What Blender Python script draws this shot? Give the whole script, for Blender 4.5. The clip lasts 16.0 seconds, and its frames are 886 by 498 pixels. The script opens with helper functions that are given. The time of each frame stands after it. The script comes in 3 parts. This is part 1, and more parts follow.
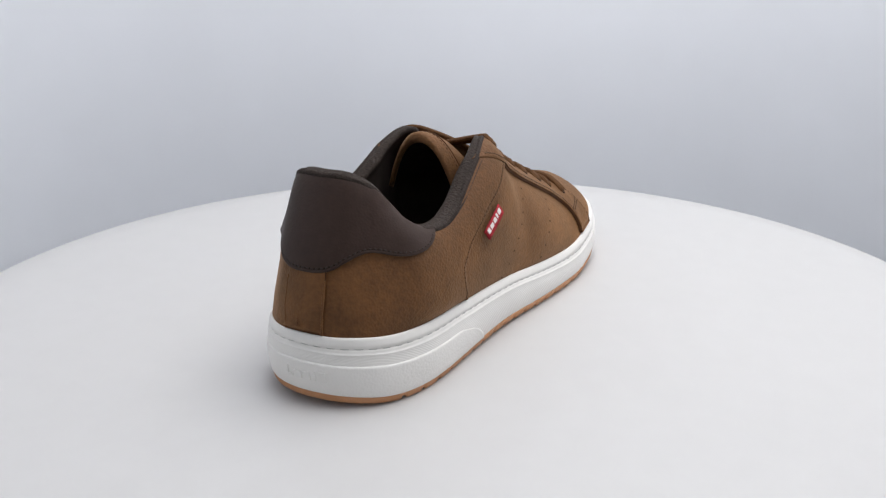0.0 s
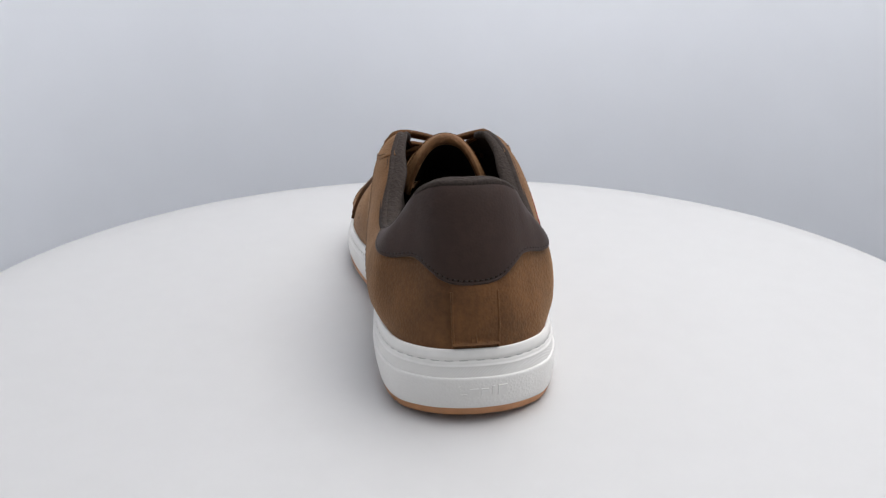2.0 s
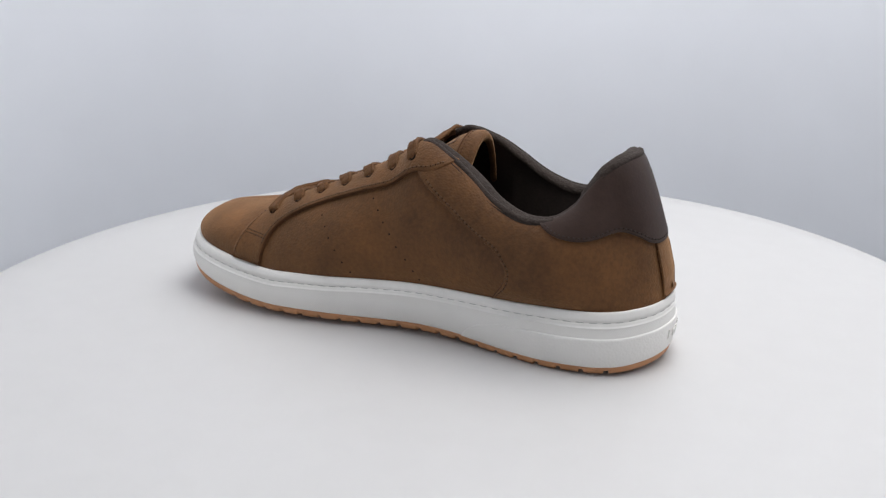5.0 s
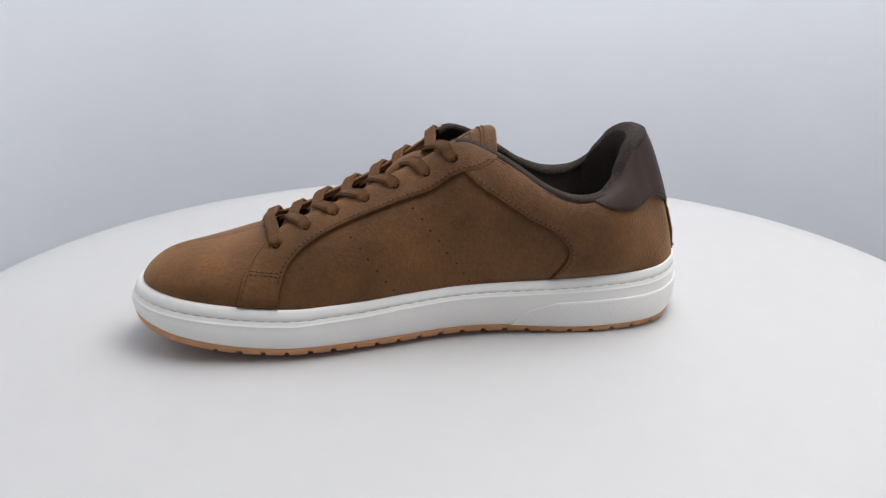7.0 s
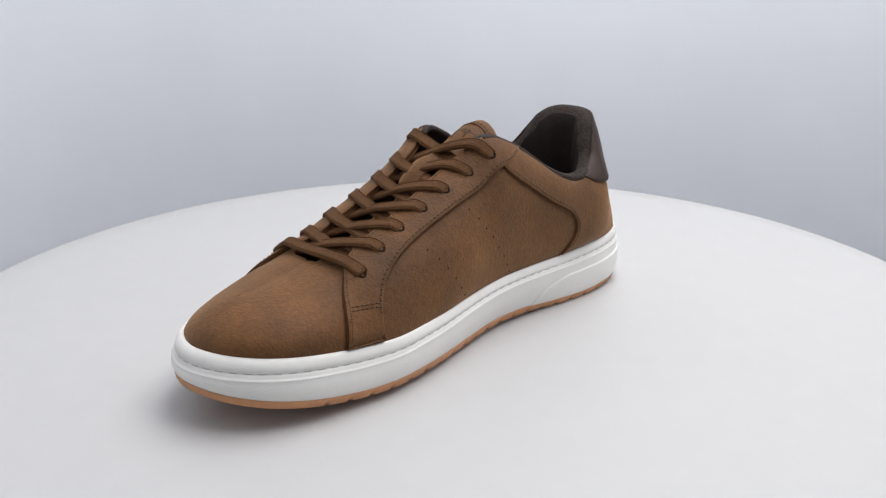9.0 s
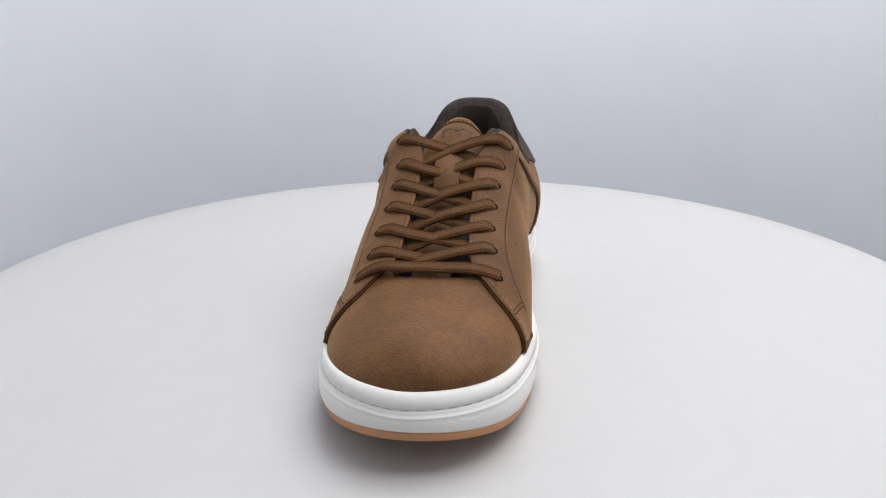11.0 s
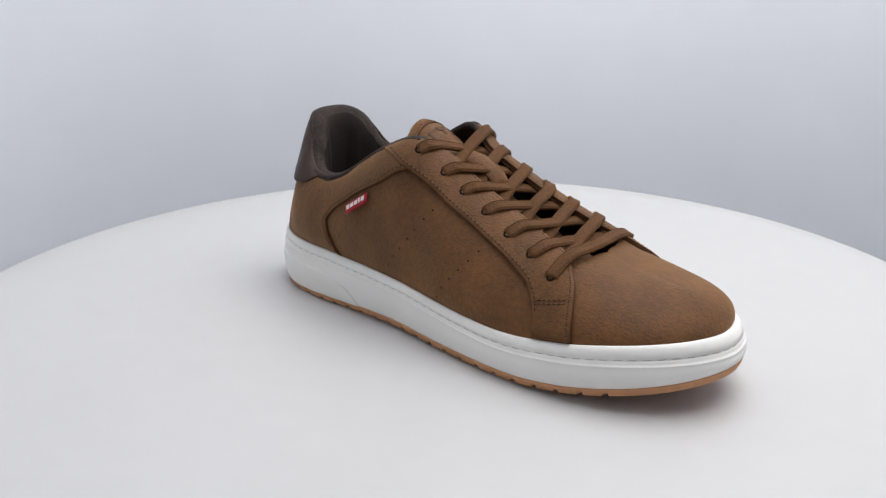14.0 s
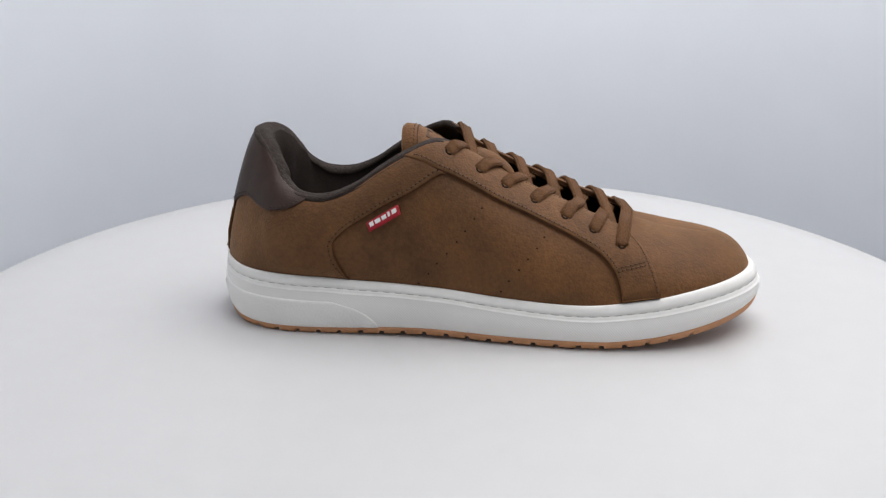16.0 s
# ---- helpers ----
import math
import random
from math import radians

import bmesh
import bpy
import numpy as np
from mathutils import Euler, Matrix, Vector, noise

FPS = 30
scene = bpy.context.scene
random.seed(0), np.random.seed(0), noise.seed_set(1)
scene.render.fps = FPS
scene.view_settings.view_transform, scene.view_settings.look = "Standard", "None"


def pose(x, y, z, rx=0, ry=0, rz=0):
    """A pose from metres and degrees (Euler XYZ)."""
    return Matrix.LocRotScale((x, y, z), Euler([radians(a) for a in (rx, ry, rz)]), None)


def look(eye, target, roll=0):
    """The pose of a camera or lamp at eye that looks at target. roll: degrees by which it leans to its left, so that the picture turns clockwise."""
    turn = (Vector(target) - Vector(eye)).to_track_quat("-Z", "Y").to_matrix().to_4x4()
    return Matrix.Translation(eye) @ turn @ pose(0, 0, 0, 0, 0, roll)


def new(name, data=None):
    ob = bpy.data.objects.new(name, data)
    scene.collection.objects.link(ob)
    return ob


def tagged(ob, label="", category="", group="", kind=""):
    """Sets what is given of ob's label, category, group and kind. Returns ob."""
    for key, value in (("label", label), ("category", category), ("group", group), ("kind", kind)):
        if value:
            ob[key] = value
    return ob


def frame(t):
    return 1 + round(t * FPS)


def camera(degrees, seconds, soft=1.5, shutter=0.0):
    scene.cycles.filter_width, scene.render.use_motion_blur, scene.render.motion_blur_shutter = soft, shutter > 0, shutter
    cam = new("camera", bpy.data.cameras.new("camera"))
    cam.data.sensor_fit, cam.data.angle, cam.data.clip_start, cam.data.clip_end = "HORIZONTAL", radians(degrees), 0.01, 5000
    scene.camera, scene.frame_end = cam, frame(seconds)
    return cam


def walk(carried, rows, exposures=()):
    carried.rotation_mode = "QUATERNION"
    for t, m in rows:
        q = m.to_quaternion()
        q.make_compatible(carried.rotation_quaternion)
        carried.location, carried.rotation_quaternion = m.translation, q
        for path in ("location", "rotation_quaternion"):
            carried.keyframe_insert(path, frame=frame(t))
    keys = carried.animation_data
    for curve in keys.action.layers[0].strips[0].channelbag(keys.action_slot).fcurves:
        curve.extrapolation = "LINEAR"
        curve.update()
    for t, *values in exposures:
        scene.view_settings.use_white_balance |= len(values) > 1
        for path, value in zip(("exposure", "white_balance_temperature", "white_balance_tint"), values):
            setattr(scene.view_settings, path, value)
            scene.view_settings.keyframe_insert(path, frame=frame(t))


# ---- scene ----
cam = camera(52.88, 16.0, soft=1.3)
WATCH = pose(0, -0.48, 0.2035, 90 - 19.036, 0, 0.363) @ pose(0, 0, 0, 0, 0, -0.384)
walk(cam, [(0.0, WATCH), (16.0, WATCH)])

# ---- light: a white photo tent with an LED panel in its roof, and pale room light through its open front ----
world = bpy.data.worlds.new("room_light")
scene.world = world
world.use_nodes = True
world.node_tree.nodes["Background"].inputs[0].default_value = (0.86, 0.93, 1.0, 1)
world.node_tree.nodes["Background"].inputs[1].default_value = 0.23


def area_lamp(name, eye, target, sx, sy, watts, colour):
    d = bpy.data.lights.new(name, "AREA")
    d.shape, d.size, d.size_y, d.energy, d.color = "RECTANGLE", sx, sy, watts, colour
    ob = new(name, d)
    ob.matrix_world = look(eye, target)
    return ob


area_lamp("led_panel_lamp", (0.27, 0.04, 0.88), (0.06, 0.04, 0.0), 0.86, 0.7, 8.5, (1.0, 0.985, 0.98))
scene.view_settings.exposure = 0.0

# ---- materials ----


def material(name, colour, rough=0.6, metal=0.0, spec=0.5, mottle=(), bump=(), wear=None, sheen=0.0):
    """mottle: rows of (scale, amount) that lighten and darken; bump: rows of (scale, strength)."""
    m = bpy.data.materials.new(name)
    m.use_nodes = True
    nt = m.node_tree
    N, L = nt.nodes, nt.links
    b = N["Principled BSDF"]
    b.inputs["Roughness"].default_value, b.inputs["Metallic"].default_value = rough, metal
    b.inputs["Specular IOR Level"].default_value = spec
    if sheen:
        b.inputs["Sheen Weight"].default_value, b.inputs["Sheen Roughness"].default_value = sheen, 0.5
        b.inputs["Sheen Tint"].default_value = (0.95, 0.55, 0.26, 1)
    tc = N.new("ShaderNodeTexCoord")
    rgb = N.new("ShaderNodeRGB")
    rgb.outputs[0].default_value = (*colour, 1)
    out = rgb.outputs[0]
    for scale, amount in mottle:
        nz = N.new("ShaderNodeTexNoise")
        nz.inputs["Scale"].default_value, nz.inputs["Detail"].default_value = scale, 4
        L.new(tc.outputs["Object"], nz.inputs["Vector"])
        mp = N.new("ShaderNodeMapRange")
        mp.inputs[1].default_value, mp.inputs[2].default_value = 0.3, 0.7
        mp.inputs[3].default_value, mp.inputs[4].default_value = 1 - amount, 1 + amount
        L.new(nz.outputs["Fac"], mp.inputs[0])
        mul = N.new("ShaderNodeVectorMath")
        mul.operation = "SCALE"
        L.new(out, mul.inputs[0])
        L.new(mp.outputs[0], mul.inputs["Scale"])
        out = mul.outputs[0]
    L.new(out, b.inputs["Base Color"])
    last = None
    for kind, scale, strength, dist in bump:
        if kind == "noise":
            tx = N.new("ShaderNodeTexNoise")
            tx.inputs["Scale"].default_value, tx.inputs["Detail"].default_value = scale, 3
            h = tx.outputs["Fac"]
        elif kind == "cells":
            tx = N.new("ShaderNodeTexVoronoi")
            tx.inputs["Scale"].default_value = scale
            h = tx.outputs["Distance"]
        else:
            tx = N.new("ShaderNodeTexWave")
            tx.wave_type, tx.bands_direction = "BANDS", "DIAGONAL"
            tx.inputs["Scale"].default_value = scale
            h = tx.outputs["Fac"]
        L.new(tc.outputs["Object"], tx.inputs["Vector"])
        bp = N.new("ShaderNodeBump")
        bp.inputs["Strength"].default_value, bp.inputs["Distance"].default_value = strength, dist
        L.new(h, bp.inputs["Height"])
        if last:
            L.new(last, bp.inputs["Normal"])
        last = bp.outputs[0]
    if last:
        L.new(last, b.inputs["Normal"])
    return m


LEATHER = material("brown_nubuck", (0.116, 0.049, 0.0152), 0.66, spec=0.27, sheen=0.3, mottle=((16, 0.26), (55, 0.2), (420, 0.18)), bump=(("cells", 820, 0.4, 0.0005), ("noise", 240, 0.16, 0.0005)))
DARK = material("dark_brown_leather", (0.035, 0.018, 0.0128), 0.56, spec=0.3, mottle=((22, 0.15), (300, 0.1)), bump=(("cells", 900, 0.15, 0.0004), ("noise", 60, 0.2, 0.001)))
MESH = material("dark_collar_mesh", (0.036, 0.0265, 0.022), 0.8, spec=0.2, mottle=((500, 0.25),), bump=(("wave", 520, 0.2, 0.0004), ("cells", 800, 0.6, 0.0006)))
LINING = material("dark_heel_lining", (0.027, 0.02, 0.017), 0.85, spec=0.15, mottle=((60, 0.12), (700, 0.12)), bump=(("cells", 1500, 0.2, 0.0003),))
INNER = material("dark_inner_lining", (0.022, 0.016, 0.013), 0.85, spec=0.2, mottle=((200, 0.2),), bump=(("cells", 600, 0.4, 0.0008),))
WHITE = material("white_rubber", (0.82, 0.8, 0.765), 0.56, spec=0.28, mottle=((30, 0.025), (260, 0.02)), bump=(("noise", 300, 0.06, 0.0004),))
WHITE_TEX = material("white_textured_rubber", (0.83, 0.81, 0.775), 0.5, spec=0.35, mottle=((30, 0.03),), bump=(("wave", 420, 0.18, 0.0004),))
WHITE_GRID = material("white_knurled_rubber", (0.83, 0.81, 0.775), 0.5, spec=0.35, mottle=((30, 0.03),), bump=(("cells", 800, 0.28, 0.0004),))
GUM = material("gum_rubber", (0.52, 0.25, 0.118), 0.55, spec=0.4, mottle=((40, 0.08), (300, 0.06)), bump=(("noise", 300, 0.15, 0.0005),))
LACE = material("brown_lace_weave", (0.115, 0.05, 0.0168), 0.75, spec=0.25, mottle=((60, 0.1), (900, 0.25)), bump=(("wave", 1500, 0.35, 0.0003), ("cells", 2200, 0.3, 0.0003)))
# EDGE: overlay seam shade put into a darker brown, also used on the tongue
EDGE = material("dark_brown_and_seam_shade", (0.075, 0.031, 0.011), 0.7, spec=0.2, mottle=((300, 0.15),))
THREAD = material("brown_thread", (0.085, 0.04, 0.0165), 0.6, spec=0.3, mottle=((400, 0.15),))
THREAD_DARK = material("dark_thread", (0.03, 0.02, 0.016), 0.6, spec=0.3, mottle=((400, 0.15),))
THREAD_GREY = material("grey_sole_thread", (0.5, 0.49, 0.47), 0.7, spec=0.3, mottle=((400, 0.1),))
# HOLE: the shade inside holes, put into near-black discs and dashes on the surface
HOLE = material("punched_hole_shade", (0.014, 0.009, 0.006), 0.9, spec=0.1, mottle=((300, 0.1),))
RED = material("red_woven_tag", (0.36, 0.008, 0.018), 0.6, spec=0.35, mottle=((700, 0.15),), bump=(("wave", 900, 0.3, 0.0003),))
TAG_WHITE = material("white_tag_weave", (0.75, 0.72, 0.70), 0.7, mottle=((700, 0.08),))
TABLE = material("white_matte_laminate", (0.56, 0.555, 0.55), 0.42, spec=0.35, mottle=((5, 0.012), (60, 0.01)), bump=(("noise", 900, 0.03, 0.0003),))
PAPER = material("white_tent_fabric", (0.87, 0.89, 0.93), 0.9, spec=0.1, mottle=((1.5, 0.03), (9, 0.015)), bump=(("noise", 5, 0.15, 0.01),))
# for the unseen floor; the grey is chosen to dim the lower wall
FLOOR = material("unseen_floor_grey", (0.26, 0.265, 0.28), 0.9, spec=0.1, mottle=((3, 0.05), (60, 0.04)))

U = 0.000923  # one drafting unit in metres


def part(name, bm, mat, parent=None, label="", smooth=True):
    bmesh.ops.recalc_face_normals(bm, faces=bm.faces)
    for f in bm.faces:
        f.smooth = smooth
    me = bpy.data.meshes.new(name)
    bm.to_mesh(me)
    bm.free()
    me.materials.append(mat)
    ob = new(name, me)
    if parent:
        ob.parent = parent
    if label:
        tagged(ob, label)
    return ob


def grid_into(bm, rows, wrap=False, cap=False):
    """Adds a quad grid of points (drafting units), rows by columns; wrap closes each row."""
    vs = [[bm.verts.new(Vector(p) * U) for p in r] for r in rows]
    for a, b in zip(vs, vs[1:]):
        n = len(a)
        for k in range(n if wrap else n - 1):
            bm.faces.new((a[k], a[(k + 1) % n], b[(k + 1) % n], b[k]))
    if cap and wrap:
        bm.faces.new(vs[0])
        bm.faces.new(vs[-1])
    return vs


def catmull(P, s, cyclic=False):
    """Smooth curve through the rows of P at the fractional index s."""
    P = np.asarray(P, float)
    n = len(P)
    s = np.atleast_1d(np.asarray(s, float))
    if not cyclic:
        s = np.clip(s, 0, n - 1 - 1e-9)
    i = np.floor(s).astype(int)
    f = (s - i)[..., None]
    def at(k):
        return P[k % n] if cyclic else P[np.clip(k, 0, n - 1)]
    a, b, c, d = at(i - 1), at(i), at(i + 1), at(i + 2)
    return 0.5 * (2 * b + (c - a) * f + (2 * a - 5 * b + 4 * c - d) * f * f + (3 * b - a - 3 * c + d) * f ** 3)


# ---- the last of the shoe: seam line at the sole, top line, and how the wall arches between them ----
# columns: seam x y z, top x y z, share of straight wall, bulge; heel to toe
OUTER = [
    (-139.5, 0, 39, -114.5, 0, 112.5, .78, .8), (-135.5, -17.5, 38, -111.5, -13, 111.6, .78, 1), (-125, -32, 37, -104.8, -21.5, 106.2, .74, 0),
    (-113, -39.5, 36, -98.8, -26, 97.2, .6, 2), (-98, -44, 35.5, -94, -30.7, 88, .38, 4.8), (-82, -45.5, 35, -83, -36, 81, .30, 5),
    (-66, -45.5, 34.5, -67, -37.5, 80.5, .30, 5.4), (-48, -45.5, 33.5, -50, -36.5, 87, .30, 6.3), (-30, -46, 33, -35, -34.5, 97, .30, 7),
    (-12, -46.5, 32, -20, -31.5, 106, .25, 7), (3, -47, 31, -3, -25, 111.5, .2, 6.5), (18, -48, 29.5, 14, -16.5, 103.4, .18, 6),
    (35, -49.5, 28, 34, -15, 91.6, .2, 7), (55, -51, 26.7, 54, -15, 82, .24, 6), (75, -52, 26, 72, -15.5, 74.2, .26, 3.6),
    (92, -51.8, 26.6, 90, -16.5, 66.4, .3, 1.6), (108, -50, 28.3, 105, -17, 62.2, .22, 0), (126, -46.8, 30.6, 111, 2, 63.2, 0, 0),
    (145.5, -40, 33.8, 126, 2, 59.3, 0, 0), (162, -30, 36.2, 137, 2, 57.4, 0, 0), (175, -15.5, 37.8, 147, 2, 56.2, 0, 0)]
TOE = [(180.5, 2, 38, 154, 2, 55.4, 0, 0)]
INSIDE = [
    (-135.5, 16.5, 38, -111.5, 13, 111.6, .78, 1), (-125, 30, 37, -104.8, 21, 106.2, .76, -.4),
    (-113, 36.5, 36, -98.8, 25.2, 97.2, .6, 1.8), (-98, 40, 35.5, -94, 28.5, 88, .38, 5.8), (-82, 41.5, 35.3, -83, 33.8, 80.5, .30, 6),
    (-66, 41, 34.5, -67, 34.5, 80, .30, 6.5), (-48, 40, 34, -50, 32.5, 87, .30, 7.3), (-30, 39, 33.6, -35, 28.5, 97.5, .30, 7.6),
    (-12, 39, 33.5, -20, 25.5, 107, .25, 7.4), (3, 39.5, 33.1, -3, 20.5, 112.6, .2, 7.5), (18, 41, 32.3, 14, 15, 102.8, .14, 7),
    (35, 44, 31.6, 34, 14.5, 93, .12, 7), (55, 48, 30.6, 54, 15.5, 83.6, .15, 5.4), (75, 51, 30.2, 72, 17, 76.2, .2, 2.8),
    (92, 52.3, 29.8, 90, 19, 69.6, .2, .8), (108, 51.2, 30.5, 105, 20, 63.8, .22, 0), (126, 48.8, 32.1, 111, 2, 63.2, 0, 1.2),
    (147, 44, 34.5, 126, 2, 59.3, 0, 2.2), (163.5, 35.5, 36.5, 137, 2, 57.4, 0, 2.4), (176, 21, 37.9, 147, 2, 56.2, 0, 1.6)]
LAST = np.array(OUTER + TOE + INSIDE[::-1], float)  # once round: heel 0, toe 21, heel 42
TURN = len(LAST)


def shell(s, v):
    """Points of the last at s (once round) and v (seam 0, top line 1)."""
    s, v = np.broadcast_arrays(np.asarray(s, float), np.asarray(v, float))
    C = catmull(LAST, s.ravel() % TURN, True)
    v = v.ravel()
    B, T, mix, bulge = C[:, :3], C[:, 3:6], C[:, 6], C[:, 7]
    a = v * math.pi / 2
    sm = s.ravel() % TURN
    lean = 1 - np.where(sm < 21, 0.28, 0.28 - 0.24 * np.clip((sm - 21) / 1.5, 0, 1)) * np.clip(1.6 - np.abs(sm - 21) / 3.6, 0, 1)  # the toe box slopes
    lat = (mix * np.sin(a) + (1 - mix) * (1 - np.cos(a)) ** lean)[:, None]
    P = B + (T - B) * np.concatenate([lat, lat, np.sin(a)[:, None]], 1)
    e = 0.02
    tan = catmull(LAST, (s.ravel() + e) % TURN, True)[:, :2] - catmull(LAST, (s.ravel() - e) % TURN, True)[:, :2]
    tan /= np.linalg.norm(tan, axis=1)[:, None] + 1e-9
    out = np.stack([tan[:, 1], -tan[:, 0]], 1)
    P[:, :2] += out * (bulge * np.sin(math.pi * np.clip(v, 0, 1) ** .72))[:, None]
    return P


def shell_n(s, v):
    """The same with the outward normal."""
    s, v = np.broadcast_arrays(np.asarray(s, float), np.asarray(v, float))
    vv = np.clip(v, 0.01, 0.985)
    ds = shell(s + .04, vv) - shell(s - .04, vv)
    dv = shell(s, vv + .01) - shell(s, vv - .01)
    n = np.cross(ds, dv)
    n /= np.linalg.norm(n, axis=1)[:, None] + 1e-9
    return shell(s, v), n


def panel(name, low, up, mat, parent, lift, nu=90, nv=14, label="", thick=1.0):
    """A leather piece between two curves (s, v) on the last, lifted off it, with rounded raw edges."""
    a = np.linspace(0, 1, nu)
    lo, hi = catmull(low, a * (len(low) - 1)), catmull(up, a * (len(up) - 1))
    b = np.linspace(0, 1, nv)
    S = lo[:, None, 0] * (1 - b) + hi[:, None, 0] * b
    V = lo[:, None, 1] * (1 - b) + hi[:, None, 1] * b
    P, n = shell_n(S, V)
    edge = np.full((nu, nv), float(lift))
    edge[[0, -1], :] = lift - thick
    edge[:, [0, -1]] = lift - thick
    if name == "rear_quarter":
        edge *= .35 + .65 * np.clip((np.minimum(S, TURN - S) - 3.4) / 1.8, 0, 1)
    edge *= (.05 + .95 * np.clip(V / .1, 0, 1))
    edge[1, 1:-1] = edge[-2, 1:-1] = np.minimum(edge[1, 1:-1], lift - 0.25 * thick)
    edge[1:-1, 1] = edge[1:-1, -2] = lift - 0.2 * thick
    P = (P + n * edge.ravel()[:, None]).reshape(nu, nv, 3)
    # the outermost rows close up under the second ones, so that the edge stands upright
    P[0] = P[1] * .85 + P[0] * .15 - n.reshape(nu, nv, 3)[0] * thick
    P[-1] = P[-2] * .85 + P[-1] * .15 - n.reshape(nu, nv, 3)[-1] * thick
    P[:, 0] = P[:, 1] * .85 + P[:, 0] * .15 - n.reshape(nu, nv, 3)[:, 0] * thick
    P[:, -1] = P[:, -2] * .85 + P[:, -1] * .15 - n.reshape(nu, nv, 3)[:, -1] * thick
    bm = bmesh.new()
    grid_into(bm, P)
    # rim faces take the second slot, which in EDGE paints shade along the seam
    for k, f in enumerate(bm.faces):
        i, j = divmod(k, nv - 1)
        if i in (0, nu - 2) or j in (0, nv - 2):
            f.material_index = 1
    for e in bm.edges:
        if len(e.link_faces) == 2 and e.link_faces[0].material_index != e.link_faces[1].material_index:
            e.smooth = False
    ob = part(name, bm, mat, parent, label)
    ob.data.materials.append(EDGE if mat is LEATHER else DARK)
    return ob


def mirror(points):
    """The same curve on the inner side of the foot."""
    return [(TURN - s, v) for s, v in points]


def stitches(name, line, lift, mat, parent, pitch=3.0, size=0.42, label="", closed_gap=0.3, holes=True):
    """A row of small sewn threads along a curve (s, v) on the last, with dark dashes between them that paint the shade
    of the needle's holes.
    """
    a = np.linspace(0, len(line) - 1, 400)
    C = catmull(line, a)
    P, n = shell_n(C[:, 0], C[:, 1])
    P = P + n * (lift * (.1 + .9 * np.clip(C[:, 1] / .1, 0, 1)) - .1)[:, None]
    row = thread_row(name, P, n, mat, parent, pitch, size, label, closed_gap)
    if holes:
        thread_row("needle_hole_shade", P - n * .12, n, HOLE, parent, pitch, size * 1.1, "", -.02, 1 - closed_gap)
    return row


def thread_row(name, P, n, mat, parent, pitch, size, label="", gap=0.3, phase=0):
    L = np.concatenate([[0], np.cumsum(np.linalg.norm(np.diff(P, axis=0), axis=1))])
    bm = bmesh.new()
    for k in range(int(L[-1] / pitch)):
        u = np.linspace((k + phase) * pitch, (k + 1 - gap) * pitch, 4)
        c = np.stack([np.interp(u, L, P[:, j]) for j in range(3)], 1)
        nn = np.stack([np.interp(u, L, n[:, j]) for j in range(3)], 1)
        d = c[-1] - c[0]
        d /= np.linalg.norm(d) + 1e-9
        side = np.cross(nn[1], d)
        sink = (-0.45, 0.15, 0.15, -0.45) if not phase else (-.2, 0, 0, -.2)
        rows = []
        for q in range(4):
            m = c[q] + nn[q] * sink[q]
            rows.append([m + side * size * math.cos(g) + nn[q] * size * 0.6 * math.sin(g) for g in (0, 1.05, 2.09, 3.14, 4.71)])
        grid_into(bm, rows, wrap=True)
    return part(name, bm, mat, parent, label)


def cord(name, P, n, mat, parent, size, label=""):
    """A thin continuous roll along the points P, which stands on a surface with the normals n."""
    d = np.gradient(P, axis=0)
    d /= np.linalg.norm(d, axis=1)[:, None] + 1e-9
    side = np.cross(n, d)
    bm = bmesh.new()
    grid_into(bm, [[p + w * size * math.cos(g) + m * size * math.sin(g) for g in np.linspace(0, 2 * math.pi, 9)[:-1]] for p, w, m in zip(P, side, n)], wrap=True, cap=True)
    return part(name, bm, mat, parent, label)


def edge_cord(line, lift, mat, parent, size, label=""):
    """A cord on a piece's edge along a curve (s, v) on the last: piping, in EDGE painted seam shade."""
    C = catmull(line, np.linspace(0, len(line) - 1, 160))
    P, n = shell_n(C[:, 0], C[:, 1])
    return cord("edge_cord", P + n * (lift * (.1 + .9 * np.clip(C[:, 1] / .1, 0, 1)))[:, None], n, mat, parent, size, label)


# ---- the tent and the turntable ----


